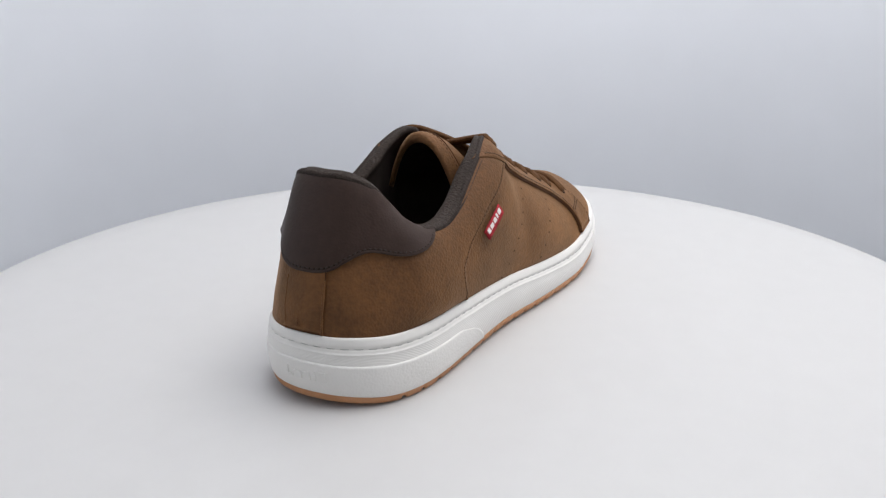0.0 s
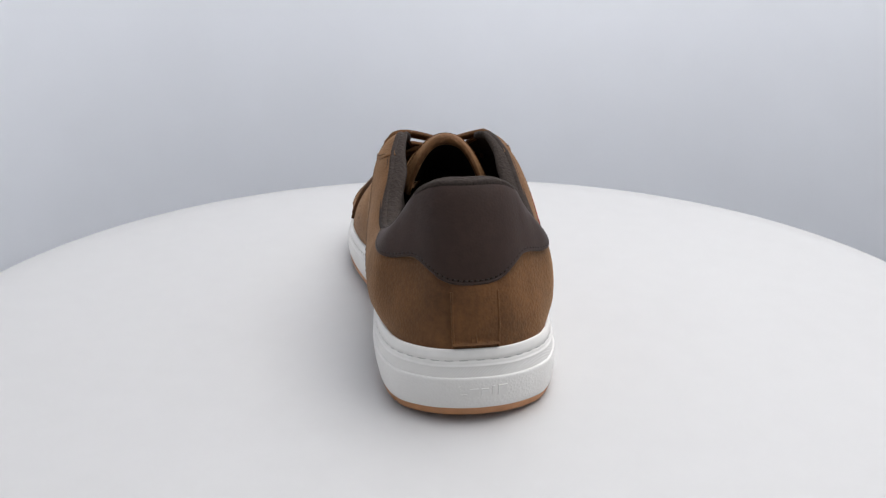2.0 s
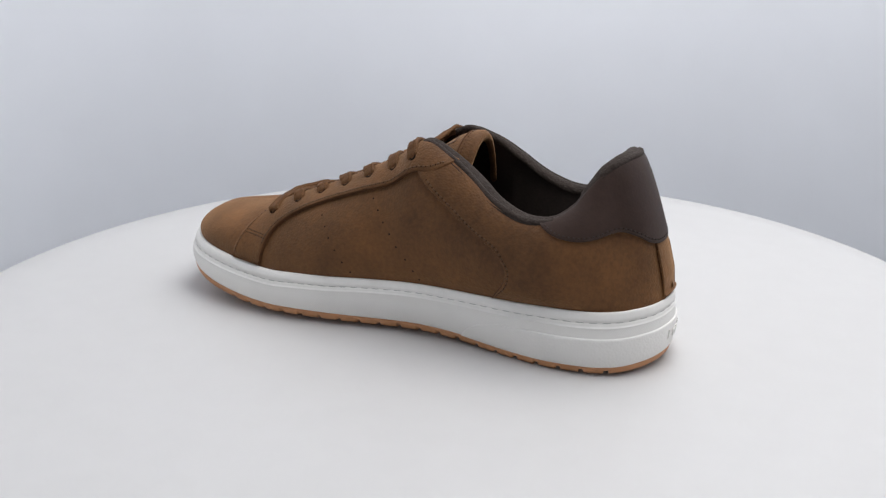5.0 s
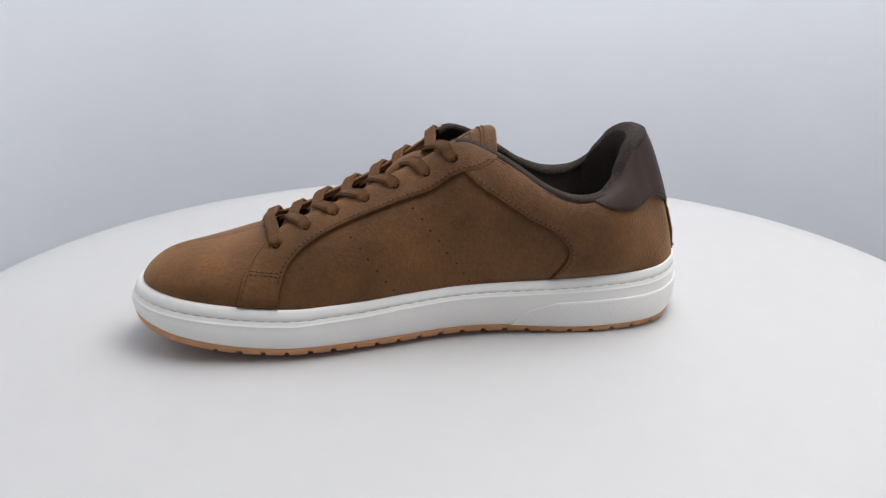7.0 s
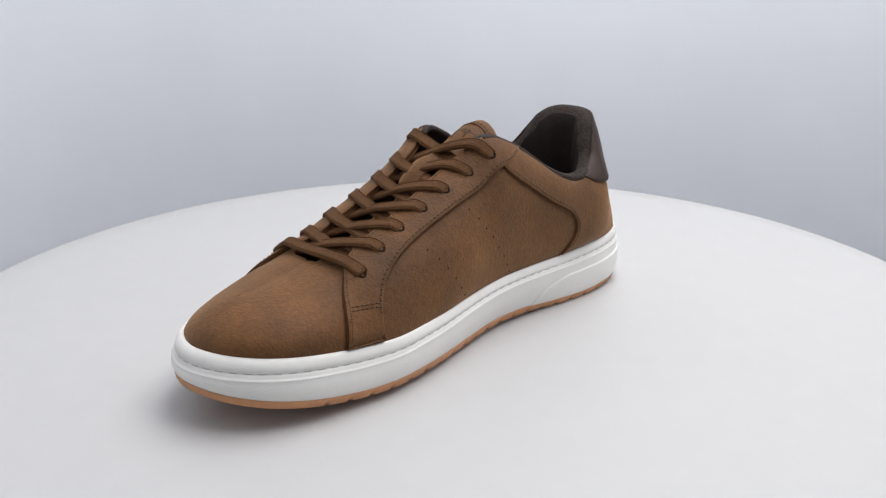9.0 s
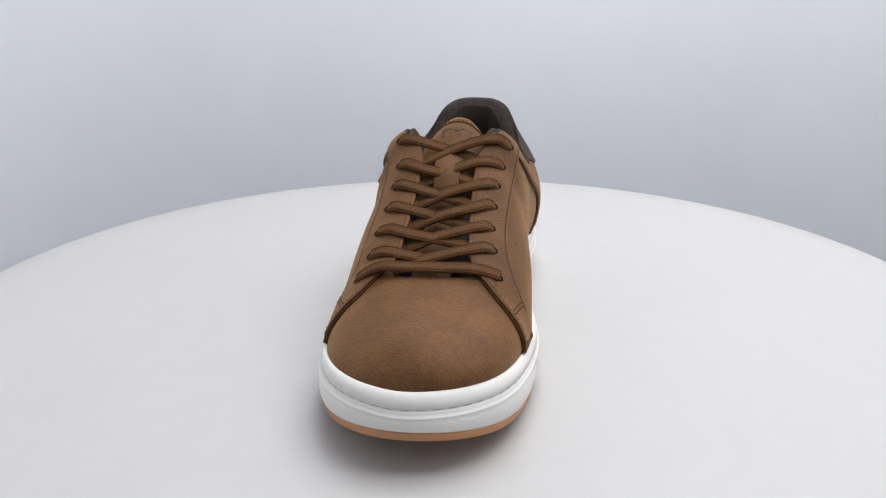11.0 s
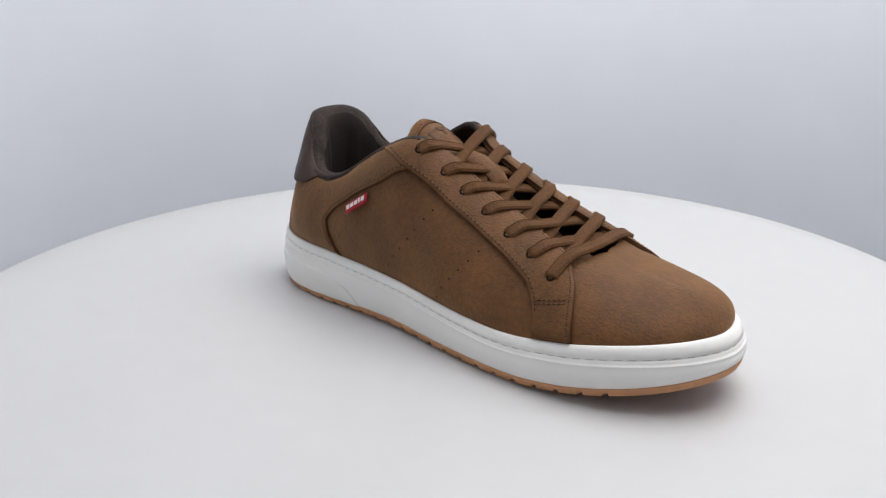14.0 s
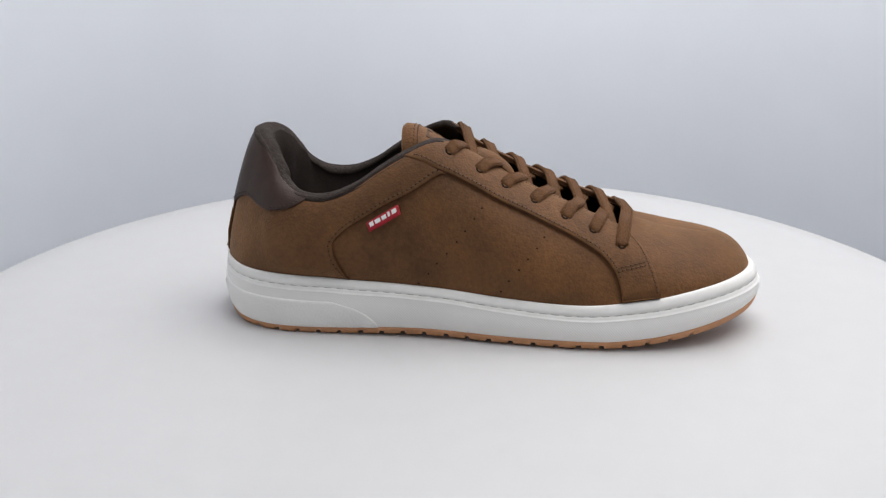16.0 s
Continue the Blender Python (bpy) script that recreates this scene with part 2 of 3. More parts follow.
def build_tent():
    # plan of the fabric wall: a wide U with round corners, open towards the camera
    plan = []
    for k in range(61):
        a = math.pi * k / 60
        c, s_ = math.cos(a), math.sin(a)
        plan.append((0.60 * math.copysign(abs(c) ** 0.7, c), 0.02 + 0.47 * abs(s_) ** 0.7))
    plan = [(0.60, -1.0), (0.60, -0.5)] + plan + [(-0.60, -0.5), (-0.60, -1.0)]
    bm = bmesh.new()
    zs = [-0.34, -0.1, 0.15, 0.4, 0.65, 0.9, 1.0]
    inner = [[bm.verts.new((x, y, z)) for x, y in plan] for z in zs]
    outer = [[bm.verts.new((x * 1.006, y * 1.006 + 0.003, z)) for x, y in plan] for z in zs]
    for g, h in ((inner, 1), (outer, -1)):
        for a, b in zip(g, g[1:]):
            for k in range(len(a) - 1):
                bm.faces.new((a[k], a[k + 1], b[k + 1], b[k]) if h > 0 else (b[k], b[k + 1], a[k + 1], a[k]))
    for i_ in (0, -1):
        for k in range(len(plan) - 1):
            bm.faces.new((inner[i_][k], inner[i_][k + 1], outer[i_][k + 1], outer[i_][k]))
    wall = tagged(part("wall_tent", bm, PAPER), "smooth pale grey-white curved fabric wall of a photo tent", "backdrop", kind="structure")
    bm = bmesh.new()
    bmesh.ops.create_cube(bm, size=1)
    for v in bm.verts:
        v.co = (v.co.x * 1.22, v.co.y * 1.52 - 0.25, v.co.z * 0.01 + 1.006)
    tagged(part("ceiling", bm, PAPER, smooth=False), "white fabric roof of the photo tent", "ceiling", kind="structure")
    # out of view under the table, grey to cut bounce onto the lower wall
    bm = bmesh.new()
    bmesh.ops.create_cube(bm, size=1)
    for v in bm.verts:
        v.co = (v.co.x * 1.22, v.co.y * 1.52 - 0.25, v.co.z * 0.01 - 0.346)
    tagged(part("floor", bm, FLOOR, smooth=False), "unseen fabric floor of the photo tent under the turntable, grey to darken the lower wall", "floor", kind="structure")
    return wall


def build_table():
    table = new("turntable")
    R = 0.3037
    prof = [(0.0, 0.0), (R - 0.12, 0.0), (R - 0.02, 0.0), (R - 0.0016, 0.0), (R - 0.0005, -0.0005), (R, -0.0016), (R, -0.0165), (R - 0.0008, -0.0178), (R - 0.002, -0.018), (0.0, -0.018)]
    bm = bmesh.new()
    n = 192
    rings = []
    for r, z in prof:
        if r == 0:
            rings.append([bm.verts.new((0, 0, z))])
        else:
            rings.append([bm.verts.new((r * math.cos(2 * math.pi * k / n), r * math.sin(2 * math.pi * k / n), z)) for k in range(n)])
    for a, b in zip(rings, rings[1:]):
        for k in range(n):
            if len(a) == 1:
                bm.faces.new((a[0], b[k], b[(k + 1) % n]))
            elif len(b) == 1:
                bm.faces.new((a[k], b[0], a[(k + 1) % n]))
            else:
                bm.faces.new((a[k], b[k], b[(k + 1) % n], a[(k + 1) % n]))
    part("tabletop", bm, TABLE, table)
    bm = bmesh.new()
    bmesh.ops.create_cone(bm, cap_ends=True, segments=64, radius1=0.17, radius2=0.13, depth=0.322, matrix=Matrix.Translation((0, 0, -0.179)))
    part("pedestal", bm, TABLE, table)
    return tagged(table, "round white matte turntable slowly turning under the shoe", "turntable")


# ---- the shoe ----


# the sole once round, at every third station of the last: how far its wall and its foot stand out from the seam,
# how far the edge of the tread is lifted off the table, and how deep the ledge lies under the seam
WALL = np.array([2.0, 3.1, 3.7, 3.8, 3.8, 3.8, 4.9, 7.0, 5.2, 3.8, 3.5, 3.3, 3.4, 2.9])[:, None]
FOOT = np.array([0.9, 2.9, 3.0, 1.9, 2.7, 3.3, 4.3, 6.6, 4.8, 2.7, .3, -2.0, .2, 2.0])[:, None]
RISE = np.array([.5, .1, .3, 1.7, .8, 1.1, 3.0, 2.7, 3.9, 3.4, 2.6, 2.6, .3, .9])[:, None]
LEDGE = np.array([7.8, 7.8, 7.5, 6.9, 7.2, 8.2, 8.8, 8.8, 8.8, 8.4, 7.2, 6.9, 7.5, 7.8])[:, None]


def ringed(table, s):
    return catmull(table, (np.asarray(s, float) % TURN) / 3, True)[:, 0]


def sole_ring(s):
    """Seam points at s and the outward direction in plan."""
    C = catmull(LAST, s % TURN, True)[:, :3]
    e = 0.25
    t = catmull(LAST, (s + e) % TURN, True)[:, :2] - catmull(LAST, (s - e) % TURN, True)[:, :2]
    t /= np.linalg.norm(t, axis=1)[:, None]
    return C, np.stack([t[:, 1], -t[:, 0], 0 * t[:, 0]], 1)


def spring(x):
    """Height of the sole's underside: flat, rising at toe and heel."""
    return 13.5 * np.clip((x - 92) / 90, 0, 2) ** 2 + 4.5 * np.clip((-x - 106) / 38, 0, 2) ** 2


def cup_profile(s, rows):
    """Rows under the seam: (share of the wall's stand-out, plus offset, share of the ledge's depth, plus height)."""
    C, out = sole_ring(s)
    w, d = ringed(WALL, s), ringed(LEDGE, s)
    grid = []
    for share, off, deep, dz in rows:
        P = C + out * (w * share + off)[:, None]
        P[:, 2] = C[:, 2] - d * deep + dz
        grid.append(P)
    return np.stack(grid, 1)


def wall_point(s, q, off):
    """Points of the sidewall: q 0 at the foot of the white rubber, 1 at the ledge."""
    C, out = sole_ring(s)
    low, high = ringed(FOOT, s), ringed(WALL, s)
    P = C + out * (low + (high - low) * q + .9 * math.sin(math.pi * min(max(q, 0), 1)) + off)[:, None]
    base = spring(P[:, 0]) + ringed(RISE, s) + 4.4
    P[:, 2] = base + (C[:, 2] - ringed(LEDGE, s) - .9 - base) * q
    return P


def tread_profile(s, rows):
    """Rows of the outsole: offset from the foot, height over the underside, share of the edge's lift."""
    C, out = sole_ring(s)
    low, rise = ringed(FOOT, s), ringed(RISE, s)
    grid = []
    for off, dz, lifted in rows:
        P = C + out * (low + off)[:, None]
        P[:, 2] = spring(P[:, 0]) + rise * lifted + dz
        grid.append(P)
    return np.stack(grid, 1)


def build_shoe():
    shoe = new("sneaker")
    n = 420
    ring = np.arange(n) * TURN / n

    # midsole: white cup with a lip, a sewn groove and a beaded ledge
    rows = [(0, -6, 0, -3), (0, -1.0, 0, -1.2), (0, -0.3, 0, -0.2), (0, 0.3, 0, 0.3), (.12, .4, 0, 0.3), (.25, .45, 0, -0.2), (.45, .3, 0, -1.2), (.62, .15, 0, -3.0), (.76, .05, .64, 0), (.76, -.3, .655, -.1), (.76, -.3, .69, -.1),
            (.79, .05, .72, -.15), (.85, 0, .86, 0), (.89, 0, .95, 0), (.97, .1, 1, .1), (1.0, .25, 1, -.35), (1.0, .1, 1, -.9)]
    bm = bmesh.new()
    grid_into(bm, np.transpose(cup_profile(ring, rows), (1, 0, 2)), wrap=True)
    midsole = part("midsole", bm, WHITE, shoe, "white rubber cupsole with a sewn groove")
    bm = bmesh.new()
    grid_into(bm, [wall_point(ring, q, o) for q, o in ((1, .1), (.97, 0), (.8, 0), (.6, 0), (.4, 0), (.2, 0), (.05, 0), (0, -.2), (-.02, -.9), (-.02, -9))], wrap=True)
    part("sidewall", bm, WHITE_TEX, midsole, "white rubber sidewall with fine diagonal ridges")
    # heel panel: a raised band from one slanting end round the heel to the other
    ends = (7.65, 7.95)
    s = np.linspace(-1, 1, 220)

    def band(q, pull, off):
        sc = np.where(s > 0, s * (ends[0] - pull), s * (ends[1] - pull))
        return wall_point(sc, q, off)
    grid = []
    for q, off in ((-.02, -1.6), (-.02, .3), (.02, .75), (.15, .8), (.3, .8), (.45, .8), (.58, .8), (.68, .8), (.73, .85), (.76, .55), (.77, -1.6)):
        grid.append(band(q, 1.5 * max(q, 0) ** 1.5 + .5 * max(0, q - .55) / .2, off))
    grid = np.stack(grid)
    C, out = sole_ring(np.array([-ends[1], ends[0]]))
    first, last = grid[:, 0] - out[0] * 2.2, grid[:, -1] - out[1] * 2.2
    grid = np.concatenate([first[:, None], grid, last[:, None]], 1)
    bm = bmesh.new()
    grid_into(bm, grid)
    part("heel_panel", bm, WHITE_GRID, midsole, "raised white rubber band with a knurled face round the heel")
    # raised brand block at the heel: plain bars
    bm = bmesh.new()

    def block(s0, s1, q0, q1):
        rows = []
        for off in (.5, 1.45):
            rows.append([wall_point(np.array([s_]), q_, off)[0] for s_, q_ in ((s0, q0), (s1, q0), (s1, q1), (s0, q1))])
        grid_into(bm, rows, wrap=True, cap=True)
    for a, b, q0, q1 in ((-.42, -.36, .3, .56), (-.36, -.2, .3, .36), (-.12, .1, .3, .49), (.17, .36, .3, .49), (.44, .51, .3, .54), (.6, .82, .3, .55)):
        block(a, b, q0, q1)
    part("embossed_mark", bm, WHITE, midsole, "raised plain white bars", smooth=False)
    # sewn thread in the groove
    P = cup_profile(np.linspace(0, TURN, 900), [(.76, -.25, .67, -.1)])[:, 0]
    thread_row("sole_stitching", P, sole_ring(np.linspace(0, TURN, 900))[1], THREAD_GREY, midsole, 7.0, 0.26, "grey thread", 0.1)

    # outsole: gum rubber with tread notches along its edge
    n2 = 1260
    r2 = np.arange(n2) * TURN / n2
    C, out = sole_ring(r2)
    arc = np.concatenate([[0], np.cumsum(np.linalg.norm(np.diff(C[:, :2], axis=0), axis=1))])
    notch = ((arc % 12.8) < 2.7) & ((np.abs(C[:, 0] - 14) < 132))
    rows = [(-8, 4.45, 1), (-.3, 4.45, 1), (.05, 4.3, 1), (.1, 3.4, 1), (-.3, 1.4, 1), (-1.0, 0.15, 1), (-2.0, 0.0, .95), (-7, 0.0, .4), (-14, 0.0, 0)]
    G = tread_profile(r2, rows)
    for row, up in ((4, .5), (5, 1.4), (6, 1.6), (7, 1.0)):
        G[notch, row, 2] += up
        G[notch, row, :2] -= out[notch, :2] * .3
    bm = bmesh.new()
    vs = grid_into(bm, np.transpose(G, (1, 0, 2)), wrap=True)
    bm.faces.new(vs[-1])
    part("outsole", bm, GUM, shoe, "tan gum rubber outsole with notched tread edge")

    # upper: the vamp and middle quarters in one piece
    su = np.linspace(0, TURN, 337)[:-1]
    vv = np.concatenate([[-0.02], np.linspace(0, 1, 33)])
    S, V = np.meshgrid(su, vv, indexing="ij")
    P, nn = shell_n(S, V)
    P = P.reshape(len(su), len(vv), 3)
    bm = bmesh.new()
    rows_ = [list(r) for r in P] + [list(P[0])]
    grid_into(bm, rows_)
    bmesh.ops.remove_doubles(bm, verts=bm.verts, dist=0.00005)
    upper = part("upper", bm, LEATHER, shoe, "brown nubuck vamp and quarter panels")

    # rear quarter overlays, one on each side
    edges = ([(6.76, 0.005), (6.44, 0.154), (6.32, 0.274), (6.40, 0.352), (6.96, 0.454), (8.12, 0.520), (9.16, 0.550), (10.16, 0.622), (9.95, 0.660), (9.50, 0.820), (9.00, 0.975)],
             [(6.84, 0.005), (6.40, 0.142), (6.28, 0.256), (6.44, 0.346), (6.84, 0.424), (8.00, 0.478), (9.08, 0.538), (9.68, 0.586), (9.95, 0.660), (9.50, 0.820), (9.00, 0.975)])
    back = [(0.0, .005), (0.0, .13), (0.0, .24), (0.0, .31), (0.0, .38), (0.0, .44), (0.0, .5), (0.0, .56), (0.0, .68), (0.0, .81), (0.0, .93)]
    for side, f in ((0, lambda c: c), (1, mirror)):
        q = panel("rear_quarter", f(back), f(edges[side]), LEATHER, shoe, 2.0, 60, 110, thick=2.2)
        line = [(a - .17, max(0.01, b + (.0 if a < 6.5 else .022))) for a, b in edges[side][:8]]
        stitches("stitching", f(line), 2.0, THREAD, q, 2.9, 0.55)
        # dark EDGE cord: painted shade under the overlay's edge
        edge_cord(f([(a - .05, b) for a, b in edges[side][:8]]), .5, EDGE, q, .5)
    # eyestays with their lower leg
    lows = ([(8.72, 0.985), (9.12, 0.820), (9.76, 0.658), (10.32, 0.616), (11.32, 0.610), (12.40, 0.610), (13.44, 0.568), (14.32, 0.508), (14.92, 0.442), (15.36, 0.316), (15.58, 0.170), (15.68, 0.016)],
            [(8.72, 0.985), (8.92, 0.784), (9.48, 0.640), (10.72, 0.580), (12.04, 0.622), (13.08, 0.634), (13.96, 0.598), (14.64, 0.532), (15.12, 0.430), (15.40, 0.304), (15.54, 0.170), (15.62, 0.016)])
    upc = [(8.8, .95), (9.6, .95), (10.5, .98), (11.7, 1.0), (13.1, 1.0), (14.2, 1.0), (15.3, 1.0), (15.9, .9), (16.3, .69), (16.62, .52), (16.8, .35), (16.9, .17), (16.95, .016)]
    for side, f in ((0, lambda c: c), (1, mirror)):
        low = lows[side]
        q = panel("eyestay", f(low), f(upc), LEATHER, shoe, 2.7, 170, 34, thick=2.4)
        # both EDGE cords draw the seam's shade as dark lines
        edge_cord(f([(a + .03, b + .011) for a, b in low[1:]]), .7, EDGE, q, .5)
        edge_cord(f([(a - .03, b - .006) for a, b in upc[7:]]), .7, EDGE, q, .45)
        stitches("stitching", f([(a + .09, b + .036) for a, b in low[1:-1]]), 2.7, THREAD, q, 2.9, 0.58)
        stitches("stitching", f([(15.75, .9), (16.12, .7), (16.46, .52), (16.64, .35), (16.76, .17), (16.82, .04)]), 2.7, THREAD, q, 2.9, 0.5)
        stitches("stitching", f([(15.5, .335), (15.8, .355), (16.15, .368), (16.6, .372)]), 2.85, THREAD, q, 2.7, 0.4)
        stitches("stitching", f([(15.54, .302), (15.8, .322), (16.15, .335), (16.62, .338)]), 2.85, THREAD, q, 2.7, 0.4)
        stitches("edge_stitching", f([(11.5, .955), (12.6, .955), (13.8, .955), (14.9, .95), (15.5, .93)]), 2.7, THREAD, q, 3.0, 0.42)
    # heel strip
    hs_lo = [(-.6, .004), (-.3, .004), (0, .004), (.35, .004), (.71, .004)]
    hs_hi = [(-.6, .3), (-.3, .3), (0, .3), (.35, .3), (.71, .3)]
    q = panel("heel_strip", hs_lo, hs_hi, LEATHER, shoe, 2.3, 24, 24, thick=1.2)
    for e_ in (-.56, .67):
        edge_cord([(e_, .002), (e_, .12), (e_, .235)], 1.9, LEATHER, q, .7)
    # heel counter
    half = [(0, .246), (.5, .252), (.9, .277), (1.2, .314), (1.76, .37), (2.5, .402), (3.2, .432), (3.9, .492), (4.45, .572), (4.9, .68), (5.25, .81), (5.42, .92)]
    top = [(0, .945), (.45, .945), (.9, .945), (1.3, .945), (1.8, .945), (2.4, .945), (3.1, .945), (3.8, .95), (4.3, .962), (4.75, .962), (5.15, .962), (5.4, .962)]
    lo = [(-a, b) for a, b in half[::-1]] + half[1:]
    hi = [(-a, b) for a, b in top[::-1]] + top[1:]
    q = panel("heel_counter", lo, hi, DARK, shoe, 2.8, 150, 30, "dark brown smooth leather heel counter", thick=1.6)
    stitches("stitching", [(a * .985, b + .034) for a, b in lo[1:-1]], 2.8, THREAD_DARK, q, 2.6, 0.4)
    edge_cord([(a * .992, b + .021) for a, b in lo], 2.0, DARK, q, .8)

    # padded collar and inner lining in dark mesh
    sc = np.linspace(-10.4, 10.4, 180)
    prof = [(1.0, .875, 0), (2.7, .89, 0), (3.5, .93, .1), (3.2, 1.0, .8), (1.7, 1.0, 2.1), (-1.2, 1.0, 3.0), (-3.4, 1.0, 2.6), (-5.2, 1.0, 1.2), (-6.6, .97, -.4), (-7.8, .9, -1), (-9.2, .8, -1.2), (-14.5, .62, 0), (-19, .45, 0), (-22, .3, 0), (-23, .1, 0), (-22, -.02, 0)]
    grid = []
    for off, v, dz in prof:
        P = shell(sc, 1 - (1 - v) * np.where(v > .75, .42 + .4 * np.clip((np.abs(sc) - 2.5) / 2, 0, 1) * np.clip((10.4 - np.abs(sc)) / 1.5, .3, 1), 1))
        e = .3
        t_ = catmull(LAST, (sc + e) % TURN, True)[:, 3:5] - catmull(LAST, (sc - e) % TURN, True)[:, 3:5]
        t_ /= np.linalg.norm(t_, axis=1)[:, None]
        o = np.stack([t_[:, 1], -t_[:, 0], 0 * t_[:, 0]], 1)
        # the padding thins out towards the laces
        thin = np.clip((10.6 - np.abs(sc)) / 2.4, 0.25, 1)
        P = P + o * (off * np.where(off < 0, thin, 1 + .25 * np.clip((np.abs(sc) - 5) / 1, 0, 1)))[:, None]
        P[:, 2] += dz
        grid.append(P)
    bm = bmesh.new()
    grid_into(bm, grid[:10])
    collar = part("collar", bm, MESH, shoe, "padded dark brown mesh collar")
    # the rolled rim that edges the collar
    sr = np.linspace(-10.1, 10.1, 260)
    P = shell(sr, np.full_like(sr, .985))
    t_ = catmull(LAST, (sr + .3) % TURN, True)[:, 3:5] - catmull(LAST, (sr - .3) % TURN, True)[:, 3:5]
    t_ /= np.linalg.norm(t_, axis=1)[:, None]
    o = np.stack([t_[:, 1], -t_[:, 0], 0 * t_[:, 0]], 1)
    P = P + o * (1.5 + .9 * np.clip((np.abs(sr) - 4.5) / 1, 0, 1))[:, None]
    P[:, 2] += .5
    cord("rim", P, np.tile([[0.0, 0, 1]], (260, 1)), MESH, collar, 2.35, "rolled dark mesh rim")
    bm = bmesh.new()
    grid_into(bm, grid[9:])
    part("lining", bm, LINING, shoe, "dark brown textile heel lining")
    # dark lining inside the front
    sl = np.linspace(9.6, 32.4, 120)
    S, V = np.meshgrid(sl, np.linspace(0, .97, 16), indexing="ij")
    P, nn = shell_n(S, V)
    bm = bmesh.new()
    grid_into(bm, (P - nn * 1.4).reshape(120, 16, 3))
    part("inner_lining", bm, INNER, shoe, "dark textile lining inside the vamp")
    # footbed
    sf = np.arange(120) * TURN / 120
    rows = []
    for k in (0.0, .35, .7, 1.0):
        P = shell(sf, np.full_like(sf, 0.0))
        c = np.stack([np.clip(P[:, 0], -100, 130), 0 * P[:, 1] + 1, P[:, 2]], 1)
        P = c + (P - c) * k * .97
        P[:, 2] = P[:, 2] * .4 + 22
        rows.append(P)
    bm = bmesh.new()
    grid_into(bm, rows, wrap=True)
    bmesh.ops.remove_doubles(bm, verts=bm.verts, dist=0.00005)
    part("footbed", bm, INNER, shoe, "dark textile footbed")

    # tongue
    SP = np.array([(116, 54.5), (103, 58), (86, 63.2), (69, 71.2), (52, 78.2), (35, 86.8), (17, 96.4), (2, 105.5), (-10, 113), (-19, 117), (-25, 118)], float)
    W = np.array([[10], [10], [10], [10], [10], [11], [14], [22], [26], [25.5], [24]], float)
    D = np.array([[4], [5], [6], [7], [9], [11], [14], [19], [25], [30], [34]], float)
    a = np.linspace(0, 10, 70)
    sp, wd, dr = catmull(SP, a), catmull(W, a)[:, 0], catmull(D, a)[:, 0]
    b = np.linspace(-1, 1, 25)
    def tongue_pt(i, yb, off):
        tx = sp[min(i + 1, 69)] - sp[max(i - 1, 0)]
        tx = tx / np.linalg.norm(tx)
        up_ = np.array([tx[1], -tx[0]]) if tx[0] < 0 else np.array([-tx[1], tx[0]])
        if up_[1] < 0:
            up_ = -up_
        z = sp[i] + up_ * off
        return (z[0] + 0.12 * dr[i] * yb * yb, -.5 + yb * (wd[i] + off * .35 * abs(yb)), z[1] - dr[i] * abs(yb) ** 2.2)
    bm = bmesh.new()
    rows = []
    for i in range(70):
        th = 6.0 * min(1, max(.25, (i - 20) / 36))
        topr = [tongue_pt(i, y, 0) for y in b]
        botr = [tongue_pt(i, y * .94, -th) for y in b[::-1]]
        rows.append(topr + botr)
    # rounded end
    for sh_ in (.75, .45):
        i = 69
        topr = [np.array(tongue_pt(i, y * .99, -3 + 3 * sh_)) + np.array([-2.6 * (1 - sh_ ** 2), 0, 0]) for y in b]
        botr = [np.array(tongue_pt(i, y * .95, -3 - 3 * sh_)) + np.array([-2.6 * (1 - sh_ ** 2), 0, 0]) for y in b[::-1]]
        rows.append(topr + botr)
    grid_into(bm, rows, wrap=True, cap=True)
    bl = bmesh.new()
    grid_into(bl, [[tongue_pt(i, y * .93, -6.5 * min(1, max(.3, (i - 18) / 36))) for y in b] for i in range(8, 67)])
    tongue = part("tongue", bm, LEATHER, shoe, "padded brown nubuck tongue")
    part("tongue_lining", bl, INNER, tongue, "dark textile underside")
    P = np.array([tongue_pt(61, y, 0.15) for y in np.linspace(-.96, .96, 90)])
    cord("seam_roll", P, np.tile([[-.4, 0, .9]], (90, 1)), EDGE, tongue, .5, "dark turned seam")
    P = np.array([tongue_pt(63, y, 0.1) for y in np.linspace(-.94, .94, 90)])
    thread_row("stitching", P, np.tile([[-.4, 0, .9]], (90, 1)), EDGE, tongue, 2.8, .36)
    # pressed mark near the tongue's end: plain bars
    bm = bmesh.new()
    for y0, y1, i0, i1 in ((-.34, -.1, 56, 57), (-.06, .08, 55, 57), (.12, .36, 56, 57), (-.34, -.28, 53, 57), (.05, .1, 53, 57), (.3, .36, 53, 57)):
        lo_ = [tongue_pt(i0, y0, .05), tongue_pt(i0, y1, .05), tongue_pt(i1, y1, .05), tongue_pt(i1, y0, .05)]
        hi_ = [tongue_pt(i0, y0, .4), tongue_pt(i0, y1, .4), tongue_pt(i1, y1, .4), tongue_pt(i1, y0, .4)]
        grid_into(bm, [lo_, hi_], wrap=True, cap=True)
    part("pressed_mark", bm, THREAD, tongue, "dark brown pressed plain bars", smooth=False)
    # lace keeper: a small leather loop on the tongue
    bm = bmesh.new()
    rows = []
    for k in range(13):
        i = int(33 + k)
        lift_ = 7.6 * math.sin(math.pi * k / 12) ** .5 + .4
        rows.append([tongue_pt(i, y, lift_ + e_) for y, e_ in ((-.56, 0), (-.52, 1.0), (0.0, 1.2), (.52, 1.0), (.56, 0), (.52, -.4), (-.52, -.4))])
